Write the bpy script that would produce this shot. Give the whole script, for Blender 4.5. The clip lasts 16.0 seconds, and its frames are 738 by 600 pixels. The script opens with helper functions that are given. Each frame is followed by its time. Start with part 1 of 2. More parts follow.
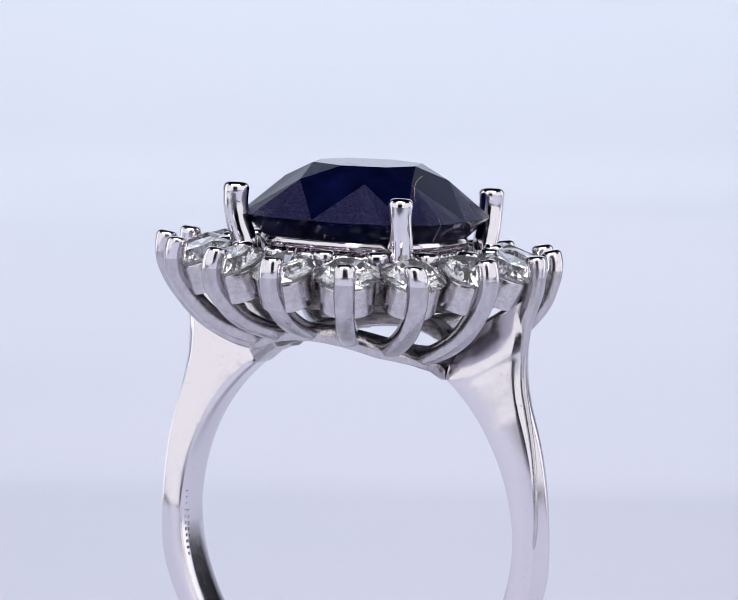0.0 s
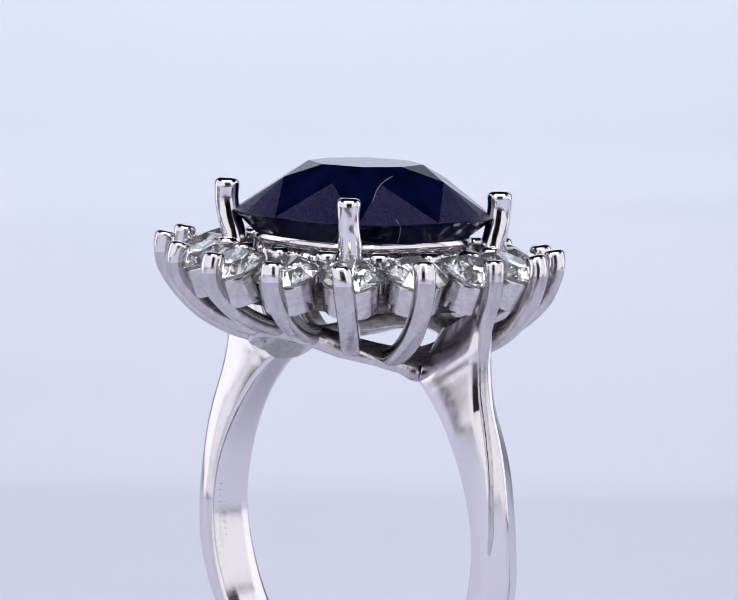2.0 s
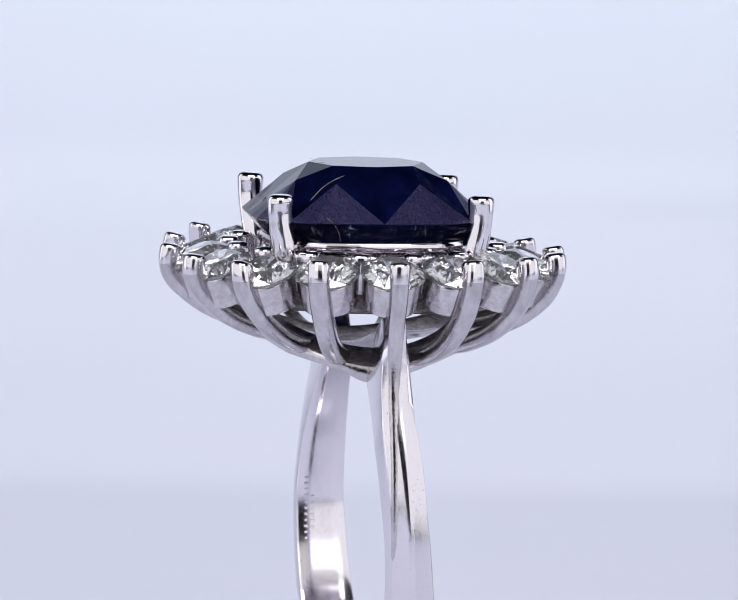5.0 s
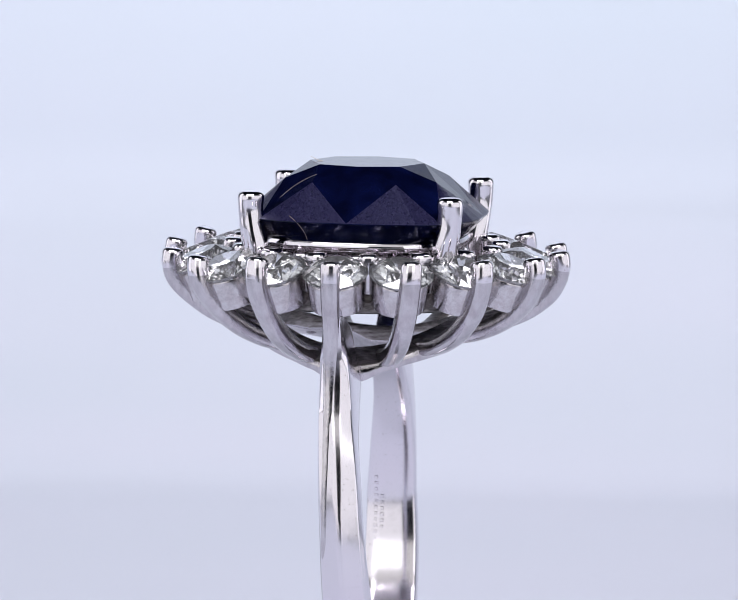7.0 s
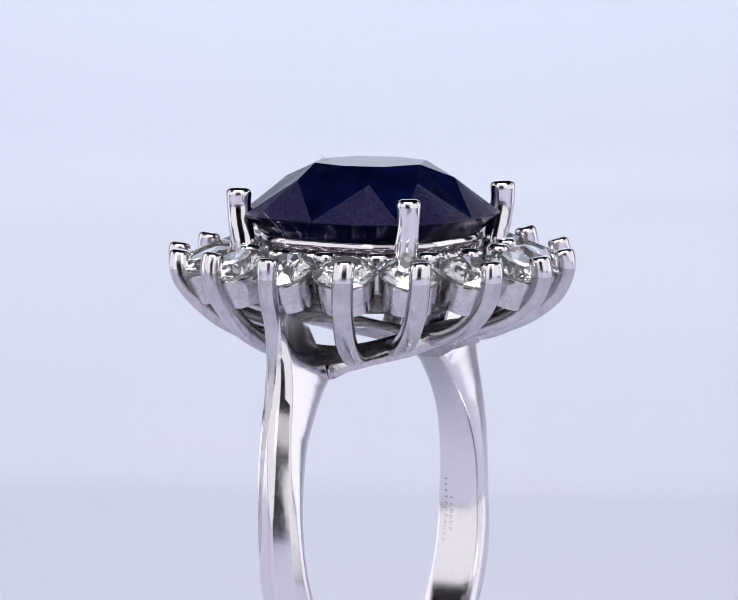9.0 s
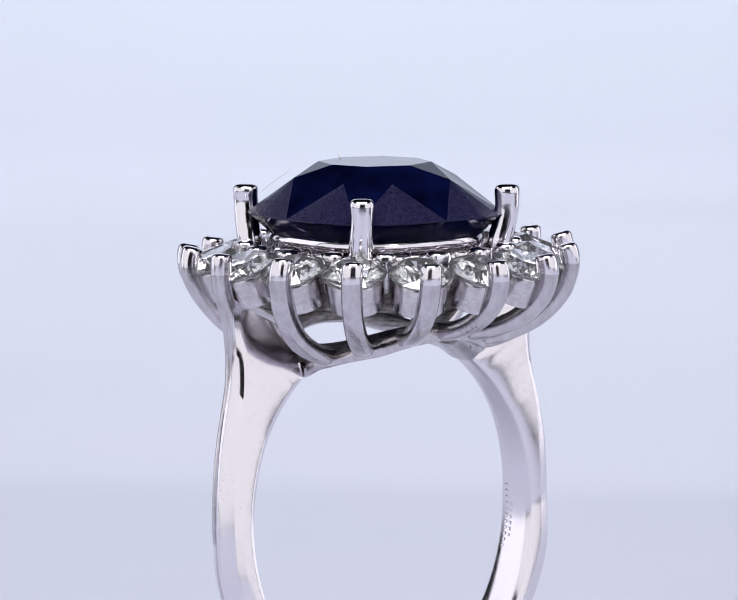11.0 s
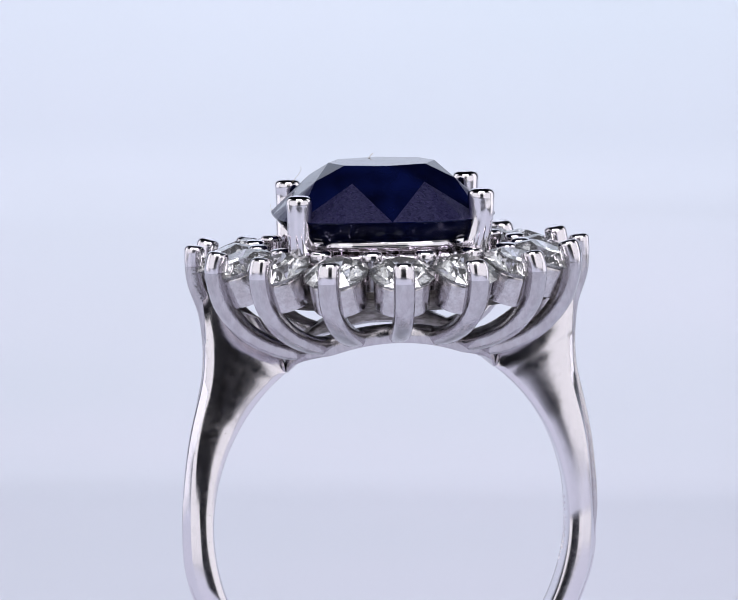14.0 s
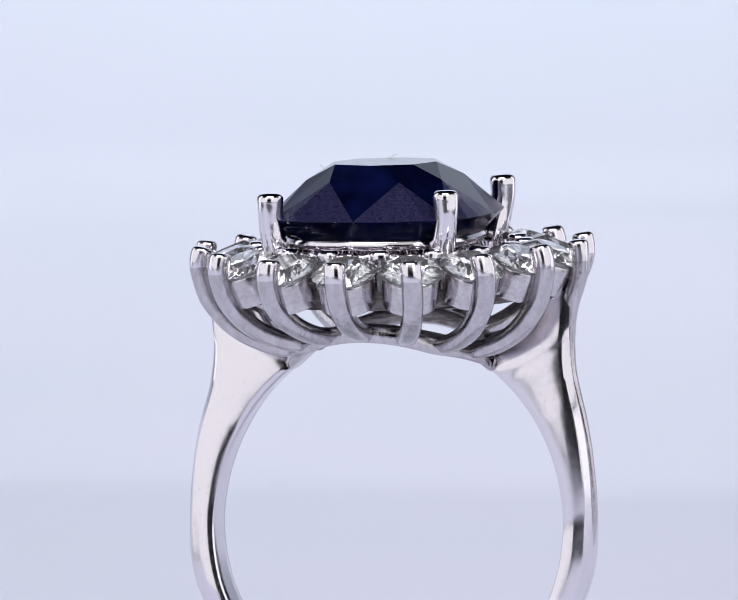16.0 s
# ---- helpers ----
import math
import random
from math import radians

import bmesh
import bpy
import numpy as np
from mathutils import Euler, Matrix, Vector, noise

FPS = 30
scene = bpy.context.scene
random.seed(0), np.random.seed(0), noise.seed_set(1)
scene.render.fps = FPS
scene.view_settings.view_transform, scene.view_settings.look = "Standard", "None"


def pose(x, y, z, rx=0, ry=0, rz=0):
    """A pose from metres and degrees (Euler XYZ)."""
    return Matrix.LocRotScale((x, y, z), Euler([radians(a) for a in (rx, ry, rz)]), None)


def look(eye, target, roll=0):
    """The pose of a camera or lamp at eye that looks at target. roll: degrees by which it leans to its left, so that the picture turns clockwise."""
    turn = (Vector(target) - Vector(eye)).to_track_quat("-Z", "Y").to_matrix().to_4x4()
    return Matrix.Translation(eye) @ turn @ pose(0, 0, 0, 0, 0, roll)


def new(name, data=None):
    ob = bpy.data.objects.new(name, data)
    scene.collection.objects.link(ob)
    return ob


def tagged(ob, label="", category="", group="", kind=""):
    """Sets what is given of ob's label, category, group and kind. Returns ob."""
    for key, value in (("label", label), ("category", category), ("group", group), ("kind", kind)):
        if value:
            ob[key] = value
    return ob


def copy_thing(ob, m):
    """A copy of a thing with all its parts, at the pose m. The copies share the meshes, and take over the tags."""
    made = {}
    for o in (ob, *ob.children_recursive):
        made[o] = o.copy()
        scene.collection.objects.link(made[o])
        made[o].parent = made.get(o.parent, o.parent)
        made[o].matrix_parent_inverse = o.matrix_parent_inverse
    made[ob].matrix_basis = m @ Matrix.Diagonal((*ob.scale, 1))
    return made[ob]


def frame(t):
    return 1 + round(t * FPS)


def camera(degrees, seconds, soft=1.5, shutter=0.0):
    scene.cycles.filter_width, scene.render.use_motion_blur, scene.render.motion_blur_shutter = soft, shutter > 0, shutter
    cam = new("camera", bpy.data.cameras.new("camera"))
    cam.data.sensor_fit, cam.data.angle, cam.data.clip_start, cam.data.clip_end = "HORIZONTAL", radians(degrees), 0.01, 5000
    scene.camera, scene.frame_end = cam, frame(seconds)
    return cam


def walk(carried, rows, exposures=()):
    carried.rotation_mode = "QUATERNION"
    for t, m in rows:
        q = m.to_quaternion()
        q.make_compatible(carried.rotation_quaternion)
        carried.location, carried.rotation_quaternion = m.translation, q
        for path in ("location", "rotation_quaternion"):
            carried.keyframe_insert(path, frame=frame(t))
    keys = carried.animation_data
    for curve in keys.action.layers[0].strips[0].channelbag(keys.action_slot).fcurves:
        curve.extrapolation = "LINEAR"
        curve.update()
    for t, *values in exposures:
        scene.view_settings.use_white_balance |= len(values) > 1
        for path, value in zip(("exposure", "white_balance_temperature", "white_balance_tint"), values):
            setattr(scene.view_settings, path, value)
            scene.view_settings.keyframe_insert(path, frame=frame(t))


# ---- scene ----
# ---------------------------------------------------------------- camera
cam = camera(7.01, 16.0, soft=0.7)
cam.data.dof.use_dof, cam.data.dof.focus_distance, cam.data.dof.aperture_fstop = True, 0.2885, 240.0
EYE = pose(-0.00039001, -0.29335684, 0.04828725, 84.7099, -0.5594, 0.0423)
walk(cam, [(0.0, EYE), (16.0, EYE)])

U = 2.3e-5            # one drawing unit of the ring, in metres (the finger hole is 752 units wide)


def turn(t):
    """The turntable's angle in degrees."""
    s = t - 8.0
    return 70.09 - 10.68 * s - 0.0006 * s * s + 0.00135 * s ** 3


LEAN = pose(0, 0, 0, 0.5, -1.75, 0)   # the ring stands a little askew on the table


def ring_pose(t):
    return (Matrix.Rotation(radians(turn(t)), 4, "Z") @ Matrix.Translation((26.1 * U, 24.5 * U, 1023.0 * U))
            @ Matrix.Rotation(radians(-1.45), 4, "Z") @ LEAN)


# ---------------------------------------------------------------- world, lamps, exposure
world = bpy.data.worlds.new("room_dark")
scene.world = world
world.use_nodes = True
world.node_tree.nodes["Background"].inputs[0].default_value = (0.05, 0.055, 0.07, 1)
world.node_tree.nodes["Background"].inputs[1].default_value = 0.4


def area(name, eye, target, sx, sy, watts, color):
    lamp = bpy.data.lights.new(name, "AREA")
    lamp.shape, lamp.size, lamp.size_y, lamp.energy, lamp.color = "RECTANGLE", sx, sy, watts, color
    ob = new(name, lamp)
    ob.matrix_world = look(eye, target)
    return ob


area("softbox_left", (-0.156, -0.088, 0.073), (-0.031, 0.032, 0.073), 0.28, 0.144, 0.135, (0.975, 0.965, 1.0))
area("softbox_right", (0.156, -0.088, 0.073), (0.031, 0.032, 0.073), 0.28, 0.144, 0.135, (0.975, 0.965, 1.0))
area("softbox_side_left", (-0.138, 0.048, 0.073), (0, 0.048, 0.073), 0.072, 0.144, 0.024, (0.975, 0.97, 1.0))
area("softbox_side_right", (0.138, 0.048, 0.073), (0, 0.048, 0.073), 0.072, 0.144, 0.024, (0.975, 0.97, 1.0))
# unseen fill, added to brighten the paper; it faces away from the ring
area("fill_backdrop", (0.0, 0.16, 0.30), (0, 0.44, 0.16), 0.46, 0.12, 1.22, (0.94, 0.985, 1.0))
# unseen fill, added overhead to lift the paper around the ring
area("fill_top", (0.0, -0.20, 0.33), (0, 0.12, 0), 0.40, 0.12, 1.26, (0.99, 0.945, 1.0))
# unseen fill above the lens, added so the diamonds come out brighter
area("fill_front", (0.0, -0.30, 0.225), (0, 0, 0.02), 0.50, 0.21, 0.24, (1.0, 0.985, 0.98))
scene.view_settings.exposure = 0.02

# ---------------------------------------------------------------- materials


def material(name, color, rough=0.5, metal=0.0, **more):
    m = bpy.data.materials.new(name)
    m.use_nodes = True
    b = m.node_tree.nodes["Principled BSDF"]
    b.inputs["Base Color"].default_value = (*color, 1)
    b.inputs["Roughness"].default_value = rough
    b.inputs["Metallic"].default_value = metal
    for key, value in more.items():
        b.inputs[key.replace("_", " ")].default_value = value
    return m


def noise_node(m, scale, detail=4.0, stretch=(1, 1, 1), rough=0.6):
    n = m.node_tree.nodes
    co, mp, tx = n.new("ShaderNodeTexCoord"), n.new("ShaderNodeMapping"), n.new("ShaderNodeTexNoise")
    mp.inputs["Scale"].default_value = stretch
    tx.inputs["Scale"].default_value, tx.inputs["Detail"].default_value, tx.inputs["Roughness"].default_value = scale, detail, rough
    m.node_tree.links.new(co.outputs["Object"], mp.inputs["Vector"])
    m.node_tree.links.new(mp.outputs["Vector"], tx.inputs["Vector"])
    return tx


def ranged(m, out, socket, lo, hi, a=0.3, b=0.7):
    r = m.node_tree.nodes.new("ShaderNodeMapRange")
    r.inputs["From Min"].default_value, r.inputs["From Max"].default_value = a, b
    r.inputs["To Min"].default_value, r.inputs["To Max"].default_value = lo, hi
    m.node_tree.links.new(out, r.inputs["Value"])
    m.node_tree.links.new(r.outputs["Result"], m.node_tree.nodes["Principled BSDF"].inputs[socket])


def mixed(m, out, one, two, a=0.3, b=0.7):
    r = m.node_tree.nodes.new("ShaderNodeValToRGB")
    r.color_ramp.elements[0].position, r.color_ramp.elements[0].color = a, (*one, 1)
    r.color_ramp.elements[1].position, r.color_ramp.elements[1].color = b, (*two, 1)
    m.node_tree.links.new(out, r.inputs["Fac"])
    m.node_tree.links.new(r.outputs["Color"], m.node_tree.nodes["Principled BSDF"].inputs["Base Color"])


def bumped(m, out, strength, distance):
    b = m.node_tree.nodes.new("ShaderNodeBump")
    b.inputs["Strength"].default_value, b.inputs["Distance"].default_value = strength, distance
    m.node_tree.links.new(out, b.inputs["Height"])
    m.node_tree.links.new(b.outputs["Normal"], m.node_tree.nodes["Principled BSDF"].inputs["Normal"])


POLISHED = material("white_gold_polished", (0.83, 0.81, 0.84), 0.07, 1.0)
ranged(POLISHED, noise_node(POLISHED, 3500, 8, (1, 1, 1), 0.8).outputs["Fac"], "Roughness", 0.08, 0.22)
bumped(POLISHED, noise_node(POLISHED, 480, 2).outputs["Fac"], 0.05, 0.00003)

pits = noise_node(POLISHED, 7500, 3, (1, 1, 1), 0.6)
mixed(POLISHED, pits.outputs["Fac"], (0.75, 0.72, 0.77), (0.50, 0.47, 0.51), 0.65, 0.71)

SATIN = material("white_gold_satin", (0.52, 0.50, 0.535), 0.18, 1.0)
mixed(SATIN, noise_node(SATIN, 2200, 8, (1, 1, 0.35), 0.75).outputs["Fac"], (0.46, 0.435, 0.46), (0.60, 0.58, 0.615), 0.36, 0.62)
ranged(SATIN, noise_node(SATIN, 1500, 6).outputs["Fac"], "Roughness", 0.05, 0.20)
bumped(SATIN, noise_node(SATIN, 1100, 7, (1, 1, 0.6), 0.65).outputs["Fac"], 0.75, 0.00006)

HAMMERED = material("white_gold_hammered", (0.75, 0.725, 0.77), 0.08, 1.0)
ranged(HAMMERED, noise_node(HAMMERED, 3500, 8, (1, 1, 1), 0.8).outputs["Fac"], "Roughness", 0.05, 0.16)
bumped(HAMMERED, noise_node(HAMMERED, 900, 2, (1, 1, 0.7), 0.4).outputs["Fac"], 0.55, 0.0001)

CUP = material("white_gold_cup", (0.60, 0.575, 0.60), 0.18, 1.0)
mixed(CUP, noise_node(CUP, 2600, 8, (1, 1, 1), 0.75).outputs["Fac"], (0.44, 0.41, 0.42), (0.64, 0.62, 0.65), 0.34, 0.6)
ranged(CUP, noise_node(CUP, 1800, 6).outputs["Fac"], "Roughness", 0.10, 0.26)
bumped(CUP, noise_node(CUP, 1300, 6).outputs["Fac"], 0.6, 0.00006)

# rough casting; the dark inside the setting is also put into its colour
CAST_SHADED = material("white_gold_cast_rough_shaded", (0.52, 0.49, 0.48), 0.4, 1.0)
mixed(CAST_SHADED, noise_node(CAST_SHADED, 1800, 5, (1, 1, 4)).outputs["Fac"], (0.10, 0.088, 0.085), (0.36, 0.34, 0.34))
ranged(CAST_SHADED, noise_node(CAST_SHADED, 1200, 5).outputs["Fac"], "Roughness", 0.28, 0.55)
bumped(CAST_SHADED, noise_node(CAST_SHADED, 2400, 5, (1, 1, 5)).outputs["Fac"], 0.5, 0.00005)

SAPPHIRE = material("sapphire_navy", (0.0022, 0.0036, 0.028), 0.02, 0.0, IOR=1.6, Transmission_Weight=0.1, Specular_IOR_Level=0.14, Specular_Tint=(0.62, 0.72, 1.0, 1))
mixed(SAPPHIRE, noise_node(SAPPHIRE, 420, 2).outputs["Fac"], (0.0010, 0.0015, 0.010), (0.0024, 0.0046, 0.036), 0.38, 0.70)
ranged(SAPPHIRE, noise_node(SAPPHIRE, 2600, 6).outputs["Fac"], "Roughness", 0.06, 0.17, 0.40, 0.75)
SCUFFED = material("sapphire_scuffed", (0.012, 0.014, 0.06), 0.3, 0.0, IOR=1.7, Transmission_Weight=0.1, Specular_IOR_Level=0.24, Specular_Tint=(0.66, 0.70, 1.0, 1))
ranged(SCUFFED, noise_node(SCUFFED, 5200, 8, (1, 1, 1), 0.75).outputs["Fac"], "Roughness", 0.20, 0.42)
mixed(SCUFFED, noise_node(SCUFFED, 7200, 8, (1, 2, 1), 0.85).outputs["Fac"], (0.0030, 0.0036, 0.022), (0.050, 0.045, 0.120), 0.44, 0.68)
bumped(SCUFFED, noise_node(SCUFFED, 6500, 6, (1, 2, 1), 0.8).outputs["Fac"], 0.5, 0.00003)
DIAMOND = material("diamond_clear", (0.94, 0.965, 1), 0.04, 0.0, IOR=2.42, Transmission_Weight=0.93)

PAPER = material("pale_lavender_sweep", (0.60, 0.63, 0.75), 0.75)
mixed(PAPER, noise_node(PAPER, 16, 1).outputs["Fac"], (0.568, 0.612, 0.715), (0.602, 0.627, 0.742))
FABRIC = material("white_tent_fabric", (0.86, 0.85, 0.86), 0.9)
mixed(FABRIC, noise_node(FABRIC, 30, 4).outputs["Fac"], (0.78, 0.78, 0.79), (0.83, 0.82, 0.83))
DARK = material("dark_studio_paint", (0.035, 0.035, 0.04), 0.6)
mixed(DARK, noise_node(DARK, 6, 4).outputs["Fac"], (0.030, 0.040, 0.078), (0.044, 0.054, 0.100))
SLATE = material("slate_table", (0.06, 0.066, 0.09), 0.5)
mixed(SLATE, noise_node(SLATE, 40, 5).outputs["Fac"], (0.05, 0.056, 0.075), (0.075, 0.08, 0.105))
LINT = material("pale_lint", (0.50, 0.43, 0.34), 0.6)

# ---------------------------------------------------------------- mesh tools


def part(name, bm, mat, parent, label="", smooth=True):
    me = bpy.data.meshes.new(name)
    bmesh.ops.recalc_face_normals(bm, faces=bm.faces)
    bm.to_mesh(me)
    bm.free()
    me.materials.append(mat)
    for p in me.polygons:
        p.use_smooth = smooth
    ob = new(name, me)
    ob.parent = parent
    if label:
        ob["label"] = label
    return ob


def loft(rings, closed=False, caps=True):
    """A skin over rings of equally many points, given in drawing units."""
    bm = bmesh.new()
    vs = [[bm.verts.new((p[0] * U, p[1] * U, p[2] * U)) for p in ring] for ring in rings]
    n = len(vs[0])
    for i in range(len(vs) - (0 if closed else 1)):
        a, b = vs[i], vs[(i + 1) % len(vs)]
        for j in range(n):
            bm.faces.new((a[j], a[(j + 1) % n], b[(j + 1) % n], b[j]))
    if caps and not closed:
        bm.faces.new(vs[0])
        bm.faces.new(vs[-1])
    return bm


def around(a):
    """Outward and sideways directions at the azimuth a (degrees from the front, counter-clockwise from above)."""
    r = radians(a)
    return Vector((math.sin(r), -math.cos(r), 0)), Vector((math.cos(r), math.sin(r), 0))


def smooth_path(points, steps):
    """A Catmull-Rom line through points."""
    p = [Vector(q) for q in points]
    p = [2 * p[0] - p[1]] + p + [2 * p[-1] - p[-2]]
    out = []
    for i in range(1, len(p) - 2):
        for s in range(steps):
            t = s / steps
            out.append(0.5 * (2 * p[i] + (p[i + 1] - p[i - 1]) * t + (2 * p[i - 1] - 5 * p[i] + 4 * p[i + 1] - p[i + 2]) * t * t
                              + (3 * p[i] - p[i - 1] - 3 * p[i + 1] + p[i + 2]) * t ** 3))
    out.append(p[-2])
    return out


def squircle(n, power, a, b):
    pts = []
    for i in range(n):
        w = 2 * math.pi * i / n
        c, s = math.cos(w), math.sin(w)
        pts.append((a * math.copysign(abs(c) ** (2 / power), c), b * math.copysign(abs(s) ** (2 / power), s)))
    return pts


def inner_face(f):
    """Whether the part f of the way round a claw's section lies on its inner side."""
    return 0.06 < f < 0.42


def rod(path, half, out, side, power=3.0, n=20, tip_power=None, tip_rings=0):
    """A bar along a path (tip first) with half-widths (along side, across it); its tip is domed."""
    rings = []
    m = len(path)
    for i, p in enumerate(path):
        d = (path[min(i + 1, m - 1)] - path[max(i - 1, 0)]).normalized()
        nrm = side.cross(d).normalized()
        w, h = half(i / (m - 1))
        f = min(1.0, i / (0.35 * m))
        shape = squircle(n, power if tip_power is None else tip_power + (power - tip_power) * f, 1, 1)
        if i == 0:
            for lift, grow in ((0.50, 0.40), (0.47, 0.66), (0.36, 0.86), (0.17, 0.97)):
                rings.append([p - d * h * lift + side * (x * w * grow) + nrm * (y * h * grow) for x, y in shape])
        rings.append([p + side * (x * w) + nrm * (y * h) for x, y in shape])
    bm = loft(rings)
    if tip_rings:
        bm.faces.ensure_lookup_table()
        for k in range(tip_rings * n):
            bm.faces[k].material_index = 1
        bm.faces[len(bm.faces) - 2].material_index = 1
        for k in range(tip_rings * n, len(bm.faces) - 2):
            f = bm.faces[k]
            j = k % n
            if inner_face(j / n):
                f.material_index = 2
    return bm


# ---------------------------------------------------------------- the light tent


def sweep():
    """Paper that runs over the table and curves up behind."""
    prof = [(-0.12, 0.0), (0.09, 0.0)]
    for i in range(1, 41):
        a = radians(90 * i / 40)
        prof.append((0.09 + 0.33 * math.sin(a), 0.33 * (1 - math.cos(a)) ** 1.2))
    bm = bmesh.new()

    def wide(y):
        return 0.134 + 0.20 * min(1.0, max(0.0, (y - 0.10) / 0.10))
    top = [[bm.verts.new((s * wide(y), y, z)) for y, z in prof] for s in (-1, 1)]
    low = [[bm.verts.new((s * wide(y), y + (0.002 if z > 0.1 else 0), z - 0.003)) for y, z in prof] for s in (-1, 1)]
    for i in range(len(prof) - 1):
        bm.faces.new((top[0][i], top[1][i], top[1][i + 1], top[0][i + 1]))
        bm.faces.new((low[0][i], low[0][i + 1], low[1][i + 1], low[1][i]))
    for s in (0, 1):
        for i in range(len(prof) - 1):
            bm.faces.new((top[s][i], top[s][i + 1], low[s][i + 1], low[s][i]))
    bm.faces.new((top[0][0], low[0][0], low[1][0], top[1][0]))
    bm.faces.new((top[0][-1], top[1][-1], low[1][-1], low[0][-1]))
    ob = part("backdrop", bm, PAPER, None)
    return tagged(ob, "pale lavender paper sweep curving up behind the ring", "backdrop", kind="structure")


def box(bm, x0, y0, z0, x1, y1, z1):
    v = [bm.verts.new((x, y, z)) for x in (x0, x1) for y in (y0, y1) for z in (z0, z1)]
    for f in ((0, 1, 3, 2), (4, 6, 7, 5), (0, 4, 5, 1), (2, 3, 7, 6), (0, 2, 6, 4), (1, 5, 7, 3)):
        bm.faces.new([v[i] for i in f])


def tent_wall(name, label, mat, *boxes):
    bm = bmesh.new()
    for b in boxes:
        box(bm, *b)
    return tagged(part(name, bm, mat, None, smooth=False), label, "wall", kind="structure")


sweep()
tent_wall("wall_left", "white fabric side of the light tent", FABRIC, (-0.144, 0.012, -0.004, -0.140, 0.09, 0.15))
tent_wall("wall_right", "white fabric side of the light tent", FABRIC, (0.140, 0.012, -0.004, 0.144, 0.09, 0.15))
tent_wall("table_top", "slate table under the light tent", SLATE, (-0.9, -0.45, -0.034, 0.9, 0.55, -0.004))
tent_wall("wall_south", "dark studio wall", DARK, (-1.6, -1.64, -0.75, 1.6, -1.60, 1.7))
tent_wall("wall_north", "dark studio wall", DARK, (-1.6, 1.60, -0.75, 1.6, 1.64, 1.7))
tent_wall("wall_west", "dark studio wall", DARK, (-1.64, -1.64, -0.75, -1.60, 1.64, 1.7))
tent_wall("wall_east", "dark studio wall", DARK, (1.60, -1.64, -0.75, 1.64, 1.64, 1.7))
tent_wall("floor", "dark studio floor", DARK, (-1.64, -1.64, -0.79, 1.64, 1.64, -0.75))
tent_wall("ceiling", "dark studio ceiling", DARK, (-1.64, -1.64, 1.70, 1.64, 1.64, 1.74))

# ---------------------------------------------------------------- the ring
ring = tagged(new("ring"), "white gold cluster ring with a navy cushion sapphire and diamond halo", "ring")
HOLE_X, HOLE_Z, HOLE_C = 376.0, 403.0, -578.0


def hole_z(x):
    return HOLE_C + HOLE_Z * math.sqrt(max(0.0, 1 - (x / HOLE_X) ** 2))


def along(table, a):
    for (a0, *p), (a1, *q) in zip(table, table[1:]):
        if a <= a1:
            f = (a - a0) / (a1 - a0)
            return [u + (v - u) * f for u, v in zip(p, q)]
    return list(table[-1][1:])


# outer edge of the band by the angle below the shoulder: x, z, half-width of the crest, of the belly, of the inside
BAND = [(-63, 405, -62, 16, 20, 20), (-60, 401, -88, 17, 23, 23), (-56, 396, -130, 19, 28, 28), (-52, 394, -176, 20, 34, 34), (-46, 393, -205, 20, 36, 36),
        (-38, 396, -254, 18, 38, 38), (-30, 405, -300, 16, 43, 42), (-20, 421, -362, 14, 48, 47), (-10, 434, -440, 12, 53, 51),
        (0, 443, -560, 9, 57, 54), (15, 439, -680, 7, 60, 58), (30, 394, -797, 5, 62, 60), (60, 222, -965, 5, 63, 61), (90, 0, -1026, 5, 63, 61)]

# sideways sway of the hand-bent hoop by the angle round it
SWAY = [(-63, 0, 0), (-30, 3, 0), (0, 12, -2), (50, -3, -6), (90, -26, -10), (130, -42, -12), (160, -44, -13), (180, -33, -11), (210, -11, -4), (243, 0, 0)]


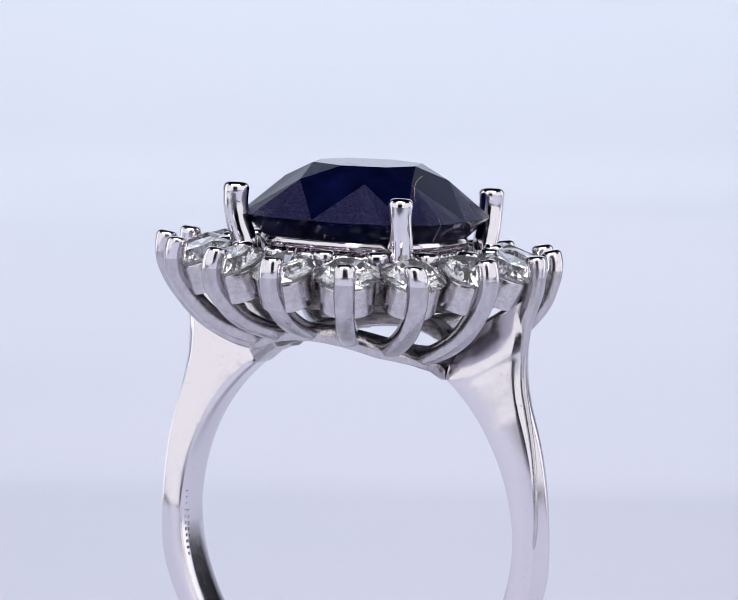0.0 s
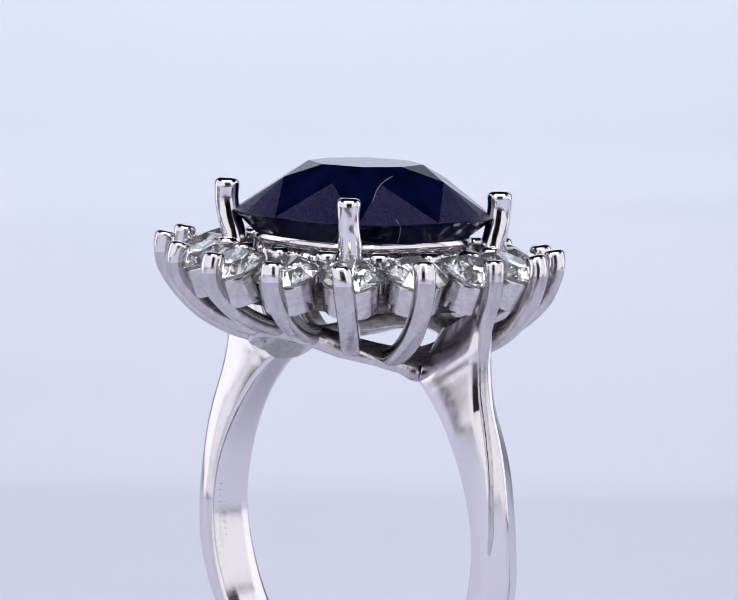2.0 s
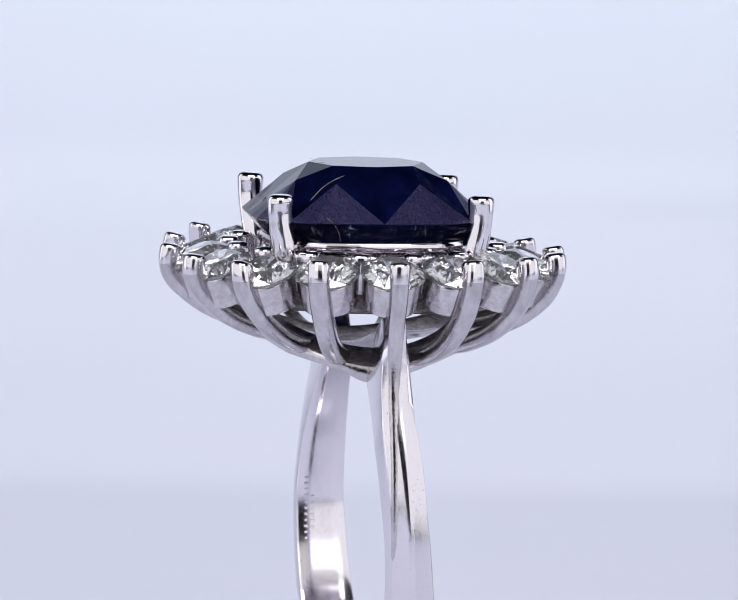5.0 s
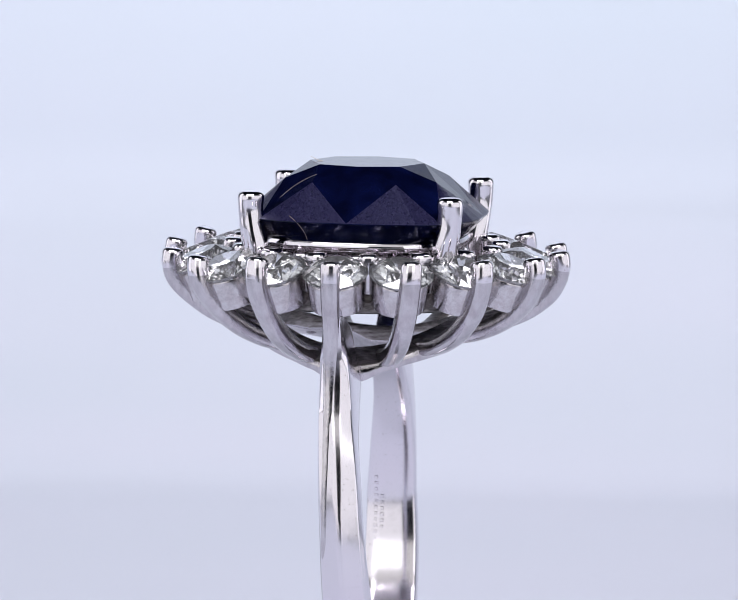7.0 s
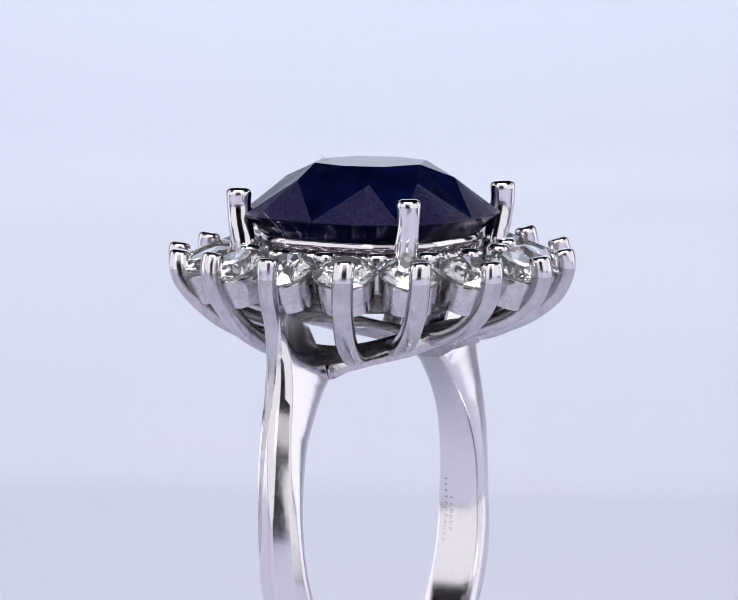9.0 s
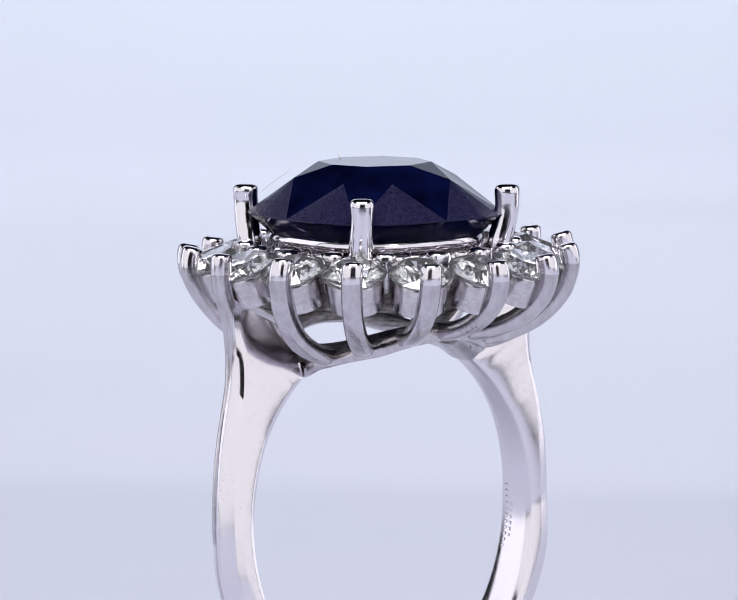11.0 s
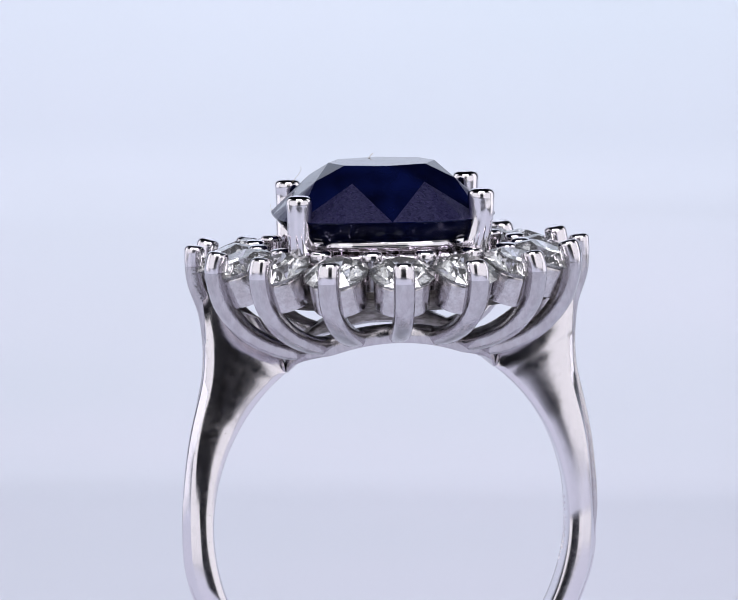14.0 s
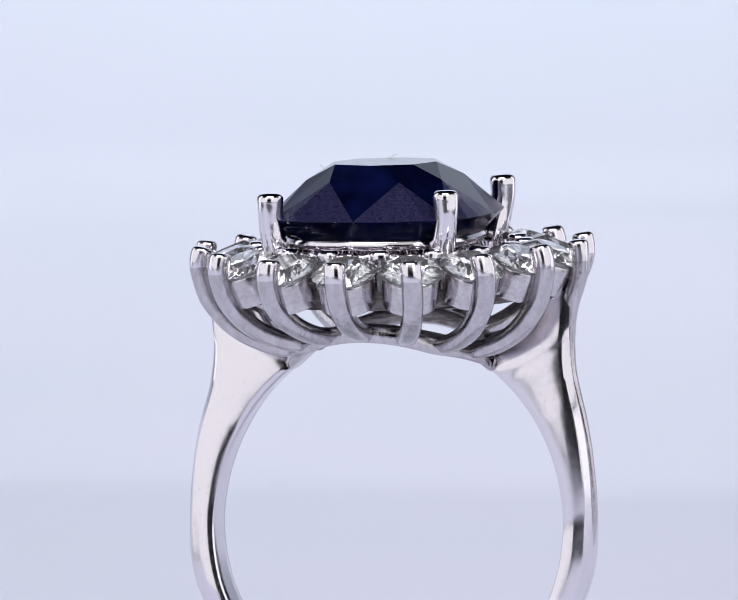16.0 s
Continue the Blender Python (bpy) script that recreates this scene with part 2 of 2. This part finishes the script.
def band():
    rings = []
    angles = [-63, -60, -57] + [-54 + i * 2 for i in range(145)] + [237, 240, 243]
    for a in angles:
        b = a if a <= 90 else 180 - a
        s = 1 if a <= 90 else -1
        spread = (-5, -2.5, 0, 2.5, 5)
        near = [along(BAND, min(90 + 1e-6, b + d) if -50 <= b <= 84 else b) for d in spread]
        x, z, crest, belly, inner = [sum(v) / len(v) for v in zip(*near)]
        if s < 0:                                    # this arm is filed narrower
            slim = 1 - 0.13 * min(1.0, max(0.0, (b + 40) / 35))
            belly, inner = belly * slim, inner * slim
        r = radians(b)
        ix, iz = HOLE_X * math.cos(r), HOLE_C - HOLE_Z * math.sin(r)
        if b < -54.5:                                # the web that climbs behind the claws
            ix, iz = (348, -108) if b < -62 else (279, -137) if b < -58 else (229, -217)
        sway, aside = along(SWAY, a)
        out = Vector((x - ix, 0, z - iz))
        thick = out.length
        out.normalize()
        shoulder = thick - 21                        # height at which the roof begins
        wide = inner - 5

        def at(h, w):
            p = Vector((ix, 0, iz)) + out * h
            return Vector((p.x * s + aside, w + sway, p.z))
        half = [(thick, 0.0), (thick - 0.6, crest * 0.6), (thick - 4, crest), (shoulder + 4, wide * 0.95), (shoulder - 1, wide),
                (shoulder - 8, inner - 3.6), (15 + 0.6 * (shoulder - 15), inner - 1), (15 + 0.28 * (shoulder - 15), inner + 0.8), (15, inner), (9, inner - 0.8), (3, inner - 3), (0, inner - 10), (0, inner * 0.4)]
        right = [at(h, w) for h, w in half]
        left = [at(h, -w) for h, w in reversed(half[1:])]
        rings.append(right + left)
    return loft(rings)


def catmull_band():
    ob = part("band", band(), POLISHED, ring, "polished white gold band with a ridged tapering shoulder")
    ob.data.set_sharp_from_angle(angle=radians(32))
    return ob


catmull_band()


def hallmark():
    """A row of tiny raised stamps on the inside of one arm."""
    bm = bmesh.new()
    rng = random.Random(3)
    for i in range(17):
        second = i >= 11
        b = radians(-4.5 + 1.9 * i if not second else 1.5 + 1.9 * (i - 11))
        out = Vector((math.cos(b), 0, -math.sin(b)))
        down = Vector((-math.sin(b), 0, -math.cos(b)))
        p = Vector((HOLE_X * math.cos(b) - 2, 9 + (20 if second else 34), HOLE_C - HOLE_Z * math.sin(b)))
        tall, wide = rng.uniform(3.6, 5.2), rng.uniform(4.0, 6.5)
        base = [p + down * (tall * u) + Vector((0, wide * v, 0)) + out * 2 for u, v in ((-1, -1), (1, -1), (1, 1), (-1, 1))]
        top = [p + down * (tall * 0.5 * u) + Vector((0, wide * 0.5 * v, 0)) - out * 2.6 for u, v in ((-1, -1), (1, -1), (1, 1), (-1, 1))]
        lo, hi = [[bm.verts.new(q * U) for q in ring_pts] for ring_pts in (base, top)]
        bm.faces.new(hi)
        for j in range(4):
            bm.faces.new((lo[j], lo[(j + 1) % 4], hi[(j + 1) % 4], hi[j]))
    return bm


part("hallmark", hallmark(), POLISHED, ring, "tiny worn stamps inside the band", smooth=False)


def rail_reach(o, x=226.0, y=234.0):
    return 1 / math.sqrt((o.x / x) ** 2 + (o.y / y) ** 2)


def rail_cut(o):
    """How far the rail's lower edge is filed away beside the shoulders."""
    return 13 * min(1.0, max(0.0, (abs(o.x) - 0.6) / 0.25)) * min(1.0, max(0.0, (abs(o.y) - 0.16) / 0.16))


def rail():
    rings = []
    for i in range(96):
        a = 360 * i / 96
        o, _ = around(a)
        ro, ri = rail_reach(o), rail_reach(o, 178, 184)
        zb = hole_z(ro * o.x) + 1
        zi = hole_z(ri * o.x) + 1
        cut = rail_cut(o)
        zb, zi = zb + cut, zi + cut
        sec = [(ro - 4, zb), (ro, zb + 5), (ro - 1, zb + 34 - cut), (ro - 6, zb + 39 - cut), (ri + 4, zi + 37 - cut), (ri, zi + 32 - cut), (ri + 1, zi + 5), (ri + 6, zi)]
        rings.append([o * r + Vector((0, 0, z)) for r, z in sec])
    return loft(rings, closed=True)


ob = part("gallery_rail", rail(), SATIN, ring, "rough cast grey under-rail of the setting, inner and top faces coloured darker for shade")
ob.data.materials.append(CAST_SHADED)
# top and inward faces: rough casting with the recess's shade in its colour
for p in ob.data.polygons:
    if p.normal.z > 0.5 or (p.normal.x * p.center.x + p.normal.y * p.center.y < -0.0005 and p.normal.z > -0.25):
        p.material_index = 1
ob.data.set_sharp_from_angle(angle=radians(50))

# small unevenness of the hand-set claws: reach, azimuth, lift
CLAW_OFF = {-11: (3, 1, 10), -10: (3, 3, 12), -9: (-2, 2, 4), -8: (4, 0.7, -3), -7: (9, -0.1, -8), -6: (5, -2.5, -8), -5: (-4, -0.8, 3), -4: (-3, 0.2, 5),
            -3: (-5, 1.2, 4), -2: (3, 0.8, 2), -1: (5, 0.8, -4), 0: (4, -0.3, -6), 1: (2, -1.1, -6), 2: (-5, -1.8, 1), 3: (-8, -0.8, 9), 4: (-4, 0, 8)}
TIP = 414.0


def claw(k):
    dr, da, dz = CLAW_OFF[k]
    o, side = around(22.5 * k + da)
    base_o, _ = around(22.5 * k)
    reach = dr + 6
    if k in (4, -4):
        edge = [(TIP + 12, 6), (TIP + 13, -16), (TIP + 9, -60), (403, -120), (396, -176), (395, -215), (398, -260),
                (407, -305), (420, -366), (431, -444), (437, -560), (424, -660)]

        def half(s):
            return 22 - 16 * s, 22 - 13 * min(1, s * 1.2)
        pts = [(r + 4 - half(i / 11)[1], z) for i, (r, z) in enumerate(edge)]
    else:
        end = hole_z(0.95 * rail_reach(base_o) * base_o.x) + 27 + 6 * base_o.x ** 2 + 0.5 * rail_cut(base_o)
        f = (end + 42) / (-187 + 56)
        pts = [(TIP - 10, 6), (TIP - 5, -16), (TIP - 10, -50)]
        drop = 234 - rail_reach(base_o)
        bulge = 11 if -3 <= k <= 3 else 3
        for r, z in ((375 + bulge, -92 - 0.3 * bulge), (327 - 0.3 * drop + bulge, -137 - 0.5 * bulge), (262 - 0.7 * drop + 0.6 * bulge, -170 - 0.4 * bulge), (206 - drop, -184)):
            pts.append((r, -42 + (z + 14 + 42) * f - 10))

        def half(s):
            return 23 - 2 * s, 23 - 4 * s
    path = []
    n = len(pts)
    for i, (r, z) in enumerate(pts):
        fade = max(0.0, 1 - i / 4.0)
        path.append(o.lerp(base_o, 1 - fade) * (r + reach * fade) + Vector((0, 0, z + dz * fade)))
    return rod(smooth_path(path, 4), half, o, side, 3.0, tip_power=2.3, tip_rings=9)


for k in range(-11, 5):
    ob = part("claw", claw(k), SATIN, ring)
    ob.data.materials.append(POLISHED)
    # slot 2: rough cast inner side, shade mixed into its dark colour
    ob.data.materials.append(CAST_SHADED)

# ------------------------------------------------ the halo stones


def brilliant(table=0.56, crown=0.15, pavilion=0.43, n=8):
    """A round brilliant of radius 1 with all its facets."""
    bm = bmesh.new()
    g = 0.012
    T = [bm.verts.new((table * math.cos(w), table * math.sin(w), g + crown * 2 * 0.95)) for w in [2 * math.pi * i / n for i in range(n)]]
    rs = table + (1 - table) * 0.52
    S = [bm.verts.new((rs * math.cos(w), rs * math.sin(w), g + crown * 0.95)) for w in [2 * math.pi * (i + 0.5) / n for i in range(n)]]
    G = [bm.verts.new((math.cos(w), math.sin(w), g)) for w in [2 * math.pi * i / (2 * n) for i in range(2 * n)]]
    H = [bm.verts.new((math.cos(w), math.sin(w), -g)) for w in [2 * math.pi * i / (2 * n) for i in range(2 * n)]]
    L = [bm.verts.new((0.22 * math.cos(w), 0.22 * math.sin(w), -g - pavilion * 2 * 0.76)) for w in [2 * math.pi * (i + 0.5) / n for i in range(n)]]
    C = bm.verts.new((0, 0, -g - pavilion * 2))
    bm.faces.new(T)
    for i in range(n):
        j = (i + 1) % n
        bm.faces.new((T[i], T[j], S[i]))
        bm.faces.new((T[j], S[i], G[2 * j]))
        bm.faces.new((T[j], G[2 * j], S[j]))
        bm.faces.new((S[i], G[2 * i], G[2 * i + 1]))
        bm.faces.new((S[i], G[2 * i + 1], G[2 * j]))
        bm.faces.new((L[i], H[2 * i + 1], H[2 * i]))
        bm.faces.new((L[i], H[2 * j], H[2 * i + 1]))
        bm.faces.new((L[i], H[2 * j], L[j]))
        bm.faces.new((C, L[i], L[j]))
    for i in range(2 * n):
        bm.faces.new((G[i], H[i], H[(i + 1) % (2 * n)], G[(i + 1) % (2 * n)]))
    return bm


def collet():
    """A short tapering cup with an open bottom."""
    rings = []
    for i in range(32):
        w = 2 * math.pi * i / 32
        d = Vector((math.cos(w), math.sin(w), 0))
        rings.append([d * r + Vector((0, 0, z)) for r, z in ((58, -5), (60, -9), (58, -66), (56, -70), (48, -70), (47, -66), (49, -20), (54, -6))])
    return loft(rings, closed=True)


def bead_claw():
    v = [Vector((0, 0, z)) for z in (0, -10, -30, -70, -112)]
    return rod(v, lambda s: (22 - 3 * s, 21 - 3 * s), Vector((0, -1, 0)), Vector((1, 0, 0)), 3.0)


bm = brilliant()
bmesh.ops.scale(bm, vec=(69 * U,) * 3, verts=bm.verts)
bmesh.ops.translate(bm, vec=(0, 0, 5 * U), verts=bm.verts)
stone = part("diamond", bm, DIAMOND, ring, "small round brilliant-cut clear diamond", smooth=False)
cup = part("collet", collet(), CUP, ring)
cup.data.set_sharp_from_angle(angle=radians(45))
bead = part("bead_claw", bead_claw(), HAMMERED, ring)
SEAT_R, SEAT_Z, SEAT_TILT = 349.0, -17.0, 22.5


def seat(k, turn_deg=0.0):
    o, _ = around(22.5 * k)
    dr, da, dz = CLAW_OFF[k]
    return (Matrix.Translation((o * (SEAT_R + 0.6 * dr) + Vector((0, 0, SEAT_Z + 0.6 * dz))) * U)
            @ Matrix.Rotation(radians(22.5 * k), 4, "Z") @ Matrix.Rotation(radians(SEAT_TILT), 4, "X") @ Matrix.Rotation(radians(turn_deg), 4, "Z"))


def bead_at(k):
    o, _ = around(22.5 * k + 11.25)
    return Matrix.Translation((o * 285 + Vector((0, 0, 14))) * U) @ Matrix.Rotation(radians(22.5 * k + 11.25), 4, "Z")


rng = random.Random(5)
for k in range(-11, 5):
    spin = rng.uniform(0, 45)
    if k == -11:
        stone.matrix_basis, cup.matrix_basis, bead.matrix_basis = seat(k, spin), seat(k), bead_at(k)
    else:
        copy_thing(stone, seat(k, spin))
        copy_thing(cup, seat(k))
        copy_thing(bead, bead_at(k))


def halo_base():
    rings = []
    for i in range(96):
        o, _ = around(360 * i / 96)
        rings.append([o * r + Vector((0, 0, z)) for r, z in ((304, -58), (308, -62), (306, -96), (300, -100), (276, -100), (272, -94), (274, -60), (278, -56))])
    return loft(rings, closed=True)


ob = part("halo_base", halo_base(), CAST_SHADED, ring, "thin inner wall joining the diamond cups")
ob.data.set_sharp_from_angle(angle=radians(50))

# ------------------------------------------------ the centre stone
STONE_X, STONE_A, STONE_B, STONE_N = -9.0, 234.0, 252.0, 3.2


def cushion(a, sx, sy, power):
    """A point of a cushion outline at the azimuth a (degrees from +x)."""
    c, s = math.cos(radians(a)), math.sin(radians(a))
    r = (abs(c / sx) ** power + abs(s / sy) ** power) ** (-1 / power)
    return r * c, r * s


STARS = (31, 65, 115, 149, 211, 245, 295, 329)   # azimuths of the star points of the crown


def sapphire():
    bm = bmesh.new()

    def V(x, y, z):
        return bm.verts.new(((x + STONE_X) * U, y * U, z * U))
    zt, zg = 190, 81
    T, S = [], []
    for i in range(8):
        x, y = cushion(45 * i, 113, 123, 2.2)
        T.append(V(x, y, zt))
        star = STARS[i]
        gx, gy = cushion(star, STONE_A, STONE_B, STONE_N)
        tx, ty = cushion(star, 110, 120, 2.0)
        f = 0.41
        S.append(V(tx + (gx - tx) * f, ty + (gy - ty) * f, 158))
    n = 32
    G = [V(*cushion(360 * i / n, STONE_A, STONE_B, STONE_N), zg + 1) for i in range(n)]
    H = [V(*cushion(360 * i / n, STONE_A, STONE_B, STONE_N), zg - 1) for i in range(n)]
    bm.faces.new(T)
    for i in range(8):
        j = (i + 1) % 8
        bm.faces.new((T[i], T[j], S[i]))
        bm.faces.new((T[j], S[i], G[4 * j]))
        bm.faces.new((T[j], G[4 * j], S[j]))
        for q in range(4):
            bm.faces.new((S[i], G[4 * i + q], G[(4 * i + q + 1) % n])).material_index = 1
    for i in range(n):
        bm.faces.new((G[i], H[i], H[(i + 1) % n], G[(i + 1) % n]))
    # pavilion: two rows of facets down to a small keel
    L = [V(*cushion(360 * (i + 0.5) / 16, 193, 210, 3.0), 34) for i in range(16)]
    M = [V(*cushion(360 * i / 8, 92, 100, 2.2), -44) for i in range(8)]
    C = V(0, 0, -105)
    for i in range(16):
        j = (i + 1) % 16
        bm.faces.new((L[i], H[2 * i], H[2 * i + 1]))
        bm.faces.new((L[i], H[2 * i + 1], H[(2 * i + 2) % n]))
        bm.faces.new((L[i], L[j], H[(2 * i + 2) % n]))
    for i in range(8):
        j = (i + 1) % 8
        bm.faces.new((M[i], L[2 * i], L[2 * i - 1]))
        bm.faces.new((M[i], L[2 * i], L[2 * i + 1], M[j]))
        bm.faces.new((M[i], M[j], C))
    return bm


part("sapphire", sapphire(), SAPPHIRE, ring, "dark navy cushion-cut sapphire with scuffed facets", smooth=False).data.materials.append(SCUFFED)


def basket_rim():
    rings = []
    for i in range(96):
        a = 360 * i / 96
        ring_pts = []
        for s, z in ((0, 18), (4, 22), (4, 32), (1, 37), (-7, 37), (-34, 6), (-40, -30), (-34, -32), (-24, 2), (-8, 18)):
            x, y = cushion(a, 196 + s, 213 + s, 2.8)
            ring_pts.append(Vector((x + STONE_X, y, z)))
        rings.append(ring_pts)
    return loft(rings, closed=True)


def gallery_wall():
    """The fluted slope between the rim and the diamond cups."""
    rings = []
    for i in range(192):
        a = 360 * i / 192
        flute = 5 * math.cos(radians(32 * a))
        pts = []
        for f, z, off in ((0, 18, 0), (0.06, 2, flute), (0.14, -24, flute), (0.3, -36, 0), (1, -44, 0), (0.98, -50, 0), (0.2, -42, -4), (0.02, -20, -6), (-0.08, 8, 0)):
            x, y = cushion(a, 190, 207, 2.8)
            q = Vector((x + STONE_X, y, 0)).lerp(Vector((278 * math.cos(radians(a)), 278 * math.sin(radians(a)), 0)), f)
            pts.append(q + q.normalized() * off + Vector((0, 0, z)))
        rings.append(pts)
    return loft(rings, closed=True)


part("gallery_wall", gallery_wall(), HAMMERED, ring)
ob = part("basket_rim", basket_rim(), HAMMERED, ring, "bright polished rim under the centre stone")
ob.data.set_sharp_from_angle(angle=radians(50))

PRONGS = ((-1, -1, -4, -2), (1, -1, -16, 4), (1, 1, -6, 6), (-1, 1, 2, -2))


def prong(sx, sy, dx, dz):
    o = Vector((sx * 0.68, sy * 0.73, 0)).normalized()
    side = Vector((-o.y, o.x, 0))
    foot = Vector((STONE_X + dx * 0.5 + sx * 186, sy * 202, 0))
    tip = Vector((sx * 197 + dx, sy * 213, 0))
    pts = [tip + Vector((0, 0, 128 + dz)), tip + Vector((0, 0, 100)), tip.lerp(foot, 0.5) + Vector((0, 0, 62)) + o * 2, foot + Vector((0, 0, 20)), foot - o * 2 + Vector((0, 0, -30)), foot - o * 6 + Vector((0, 0, -90))]
    return rod(smooth_path(pts, 4), lambda s: (26 - 2.5 * math.sin(min(1, s * 2.0) * math.pi) + 5 * max(0.0, s - 0.5), 27 - 1.5 * math.sin(min(1, s * 1.6) * math.pi)), o, side, 2.4)


for row in PRONGS:
    part("prong", prong(*row), HAMMERED, ring)


# ------------------------------------------------ lint on the stone
def fibre(points, radius):
    path = smooth_path(points, 6)
    rings = []
    for i, p in enumerate(path):
        d = (path[min(i + 1, len(path) - 1)] - path[max(i - 1, 0)]).normalized()
        a = d.orthogonal().normalized()
        b = d.cross(a)
        rings.append([p + (a * math.cos(w) + b * math.sin(w)) * radius for w in (0, 1.571, 3.142, 4.712)])
    return loft(rings)


lint = tagged(part("lint_fibre", fibre([(-176, 76, 177), (-174, 98, 167), (-182, 124, 151), (-198, 150, 128)], 0.36), LINT, None),
              "thin pale lint fibre lying on the sapphire", "fibre")


lint_b = tagged(part("lint_fibre", fibre([(-240, 122, 95), (-236, 104, 78), (-222, 92, 58), (-212, 88, 42)], 0.34), LINT, None),
                "thin pale lint fibre hanging below the sapphire girdle", "fibre")


lint_c = tagged(part("lint_fibre", fibre([(-29, 92, 190.6), (-26, 102, 191.2), (-22, 112, 195), (-17, 121, 198)], 0.6), LINT, None),
                "tiny lint fibre at the edge of the sapphire's table", "fibre")


def motions():
    rows = [(0.5 * i, ring_pose(0.5 * i)) for i in range(33)]
    walk(ring, rows)
    walk(lint, rows)
    walk(lint_b, rows)
    walk(lint_c, rows)


motions()
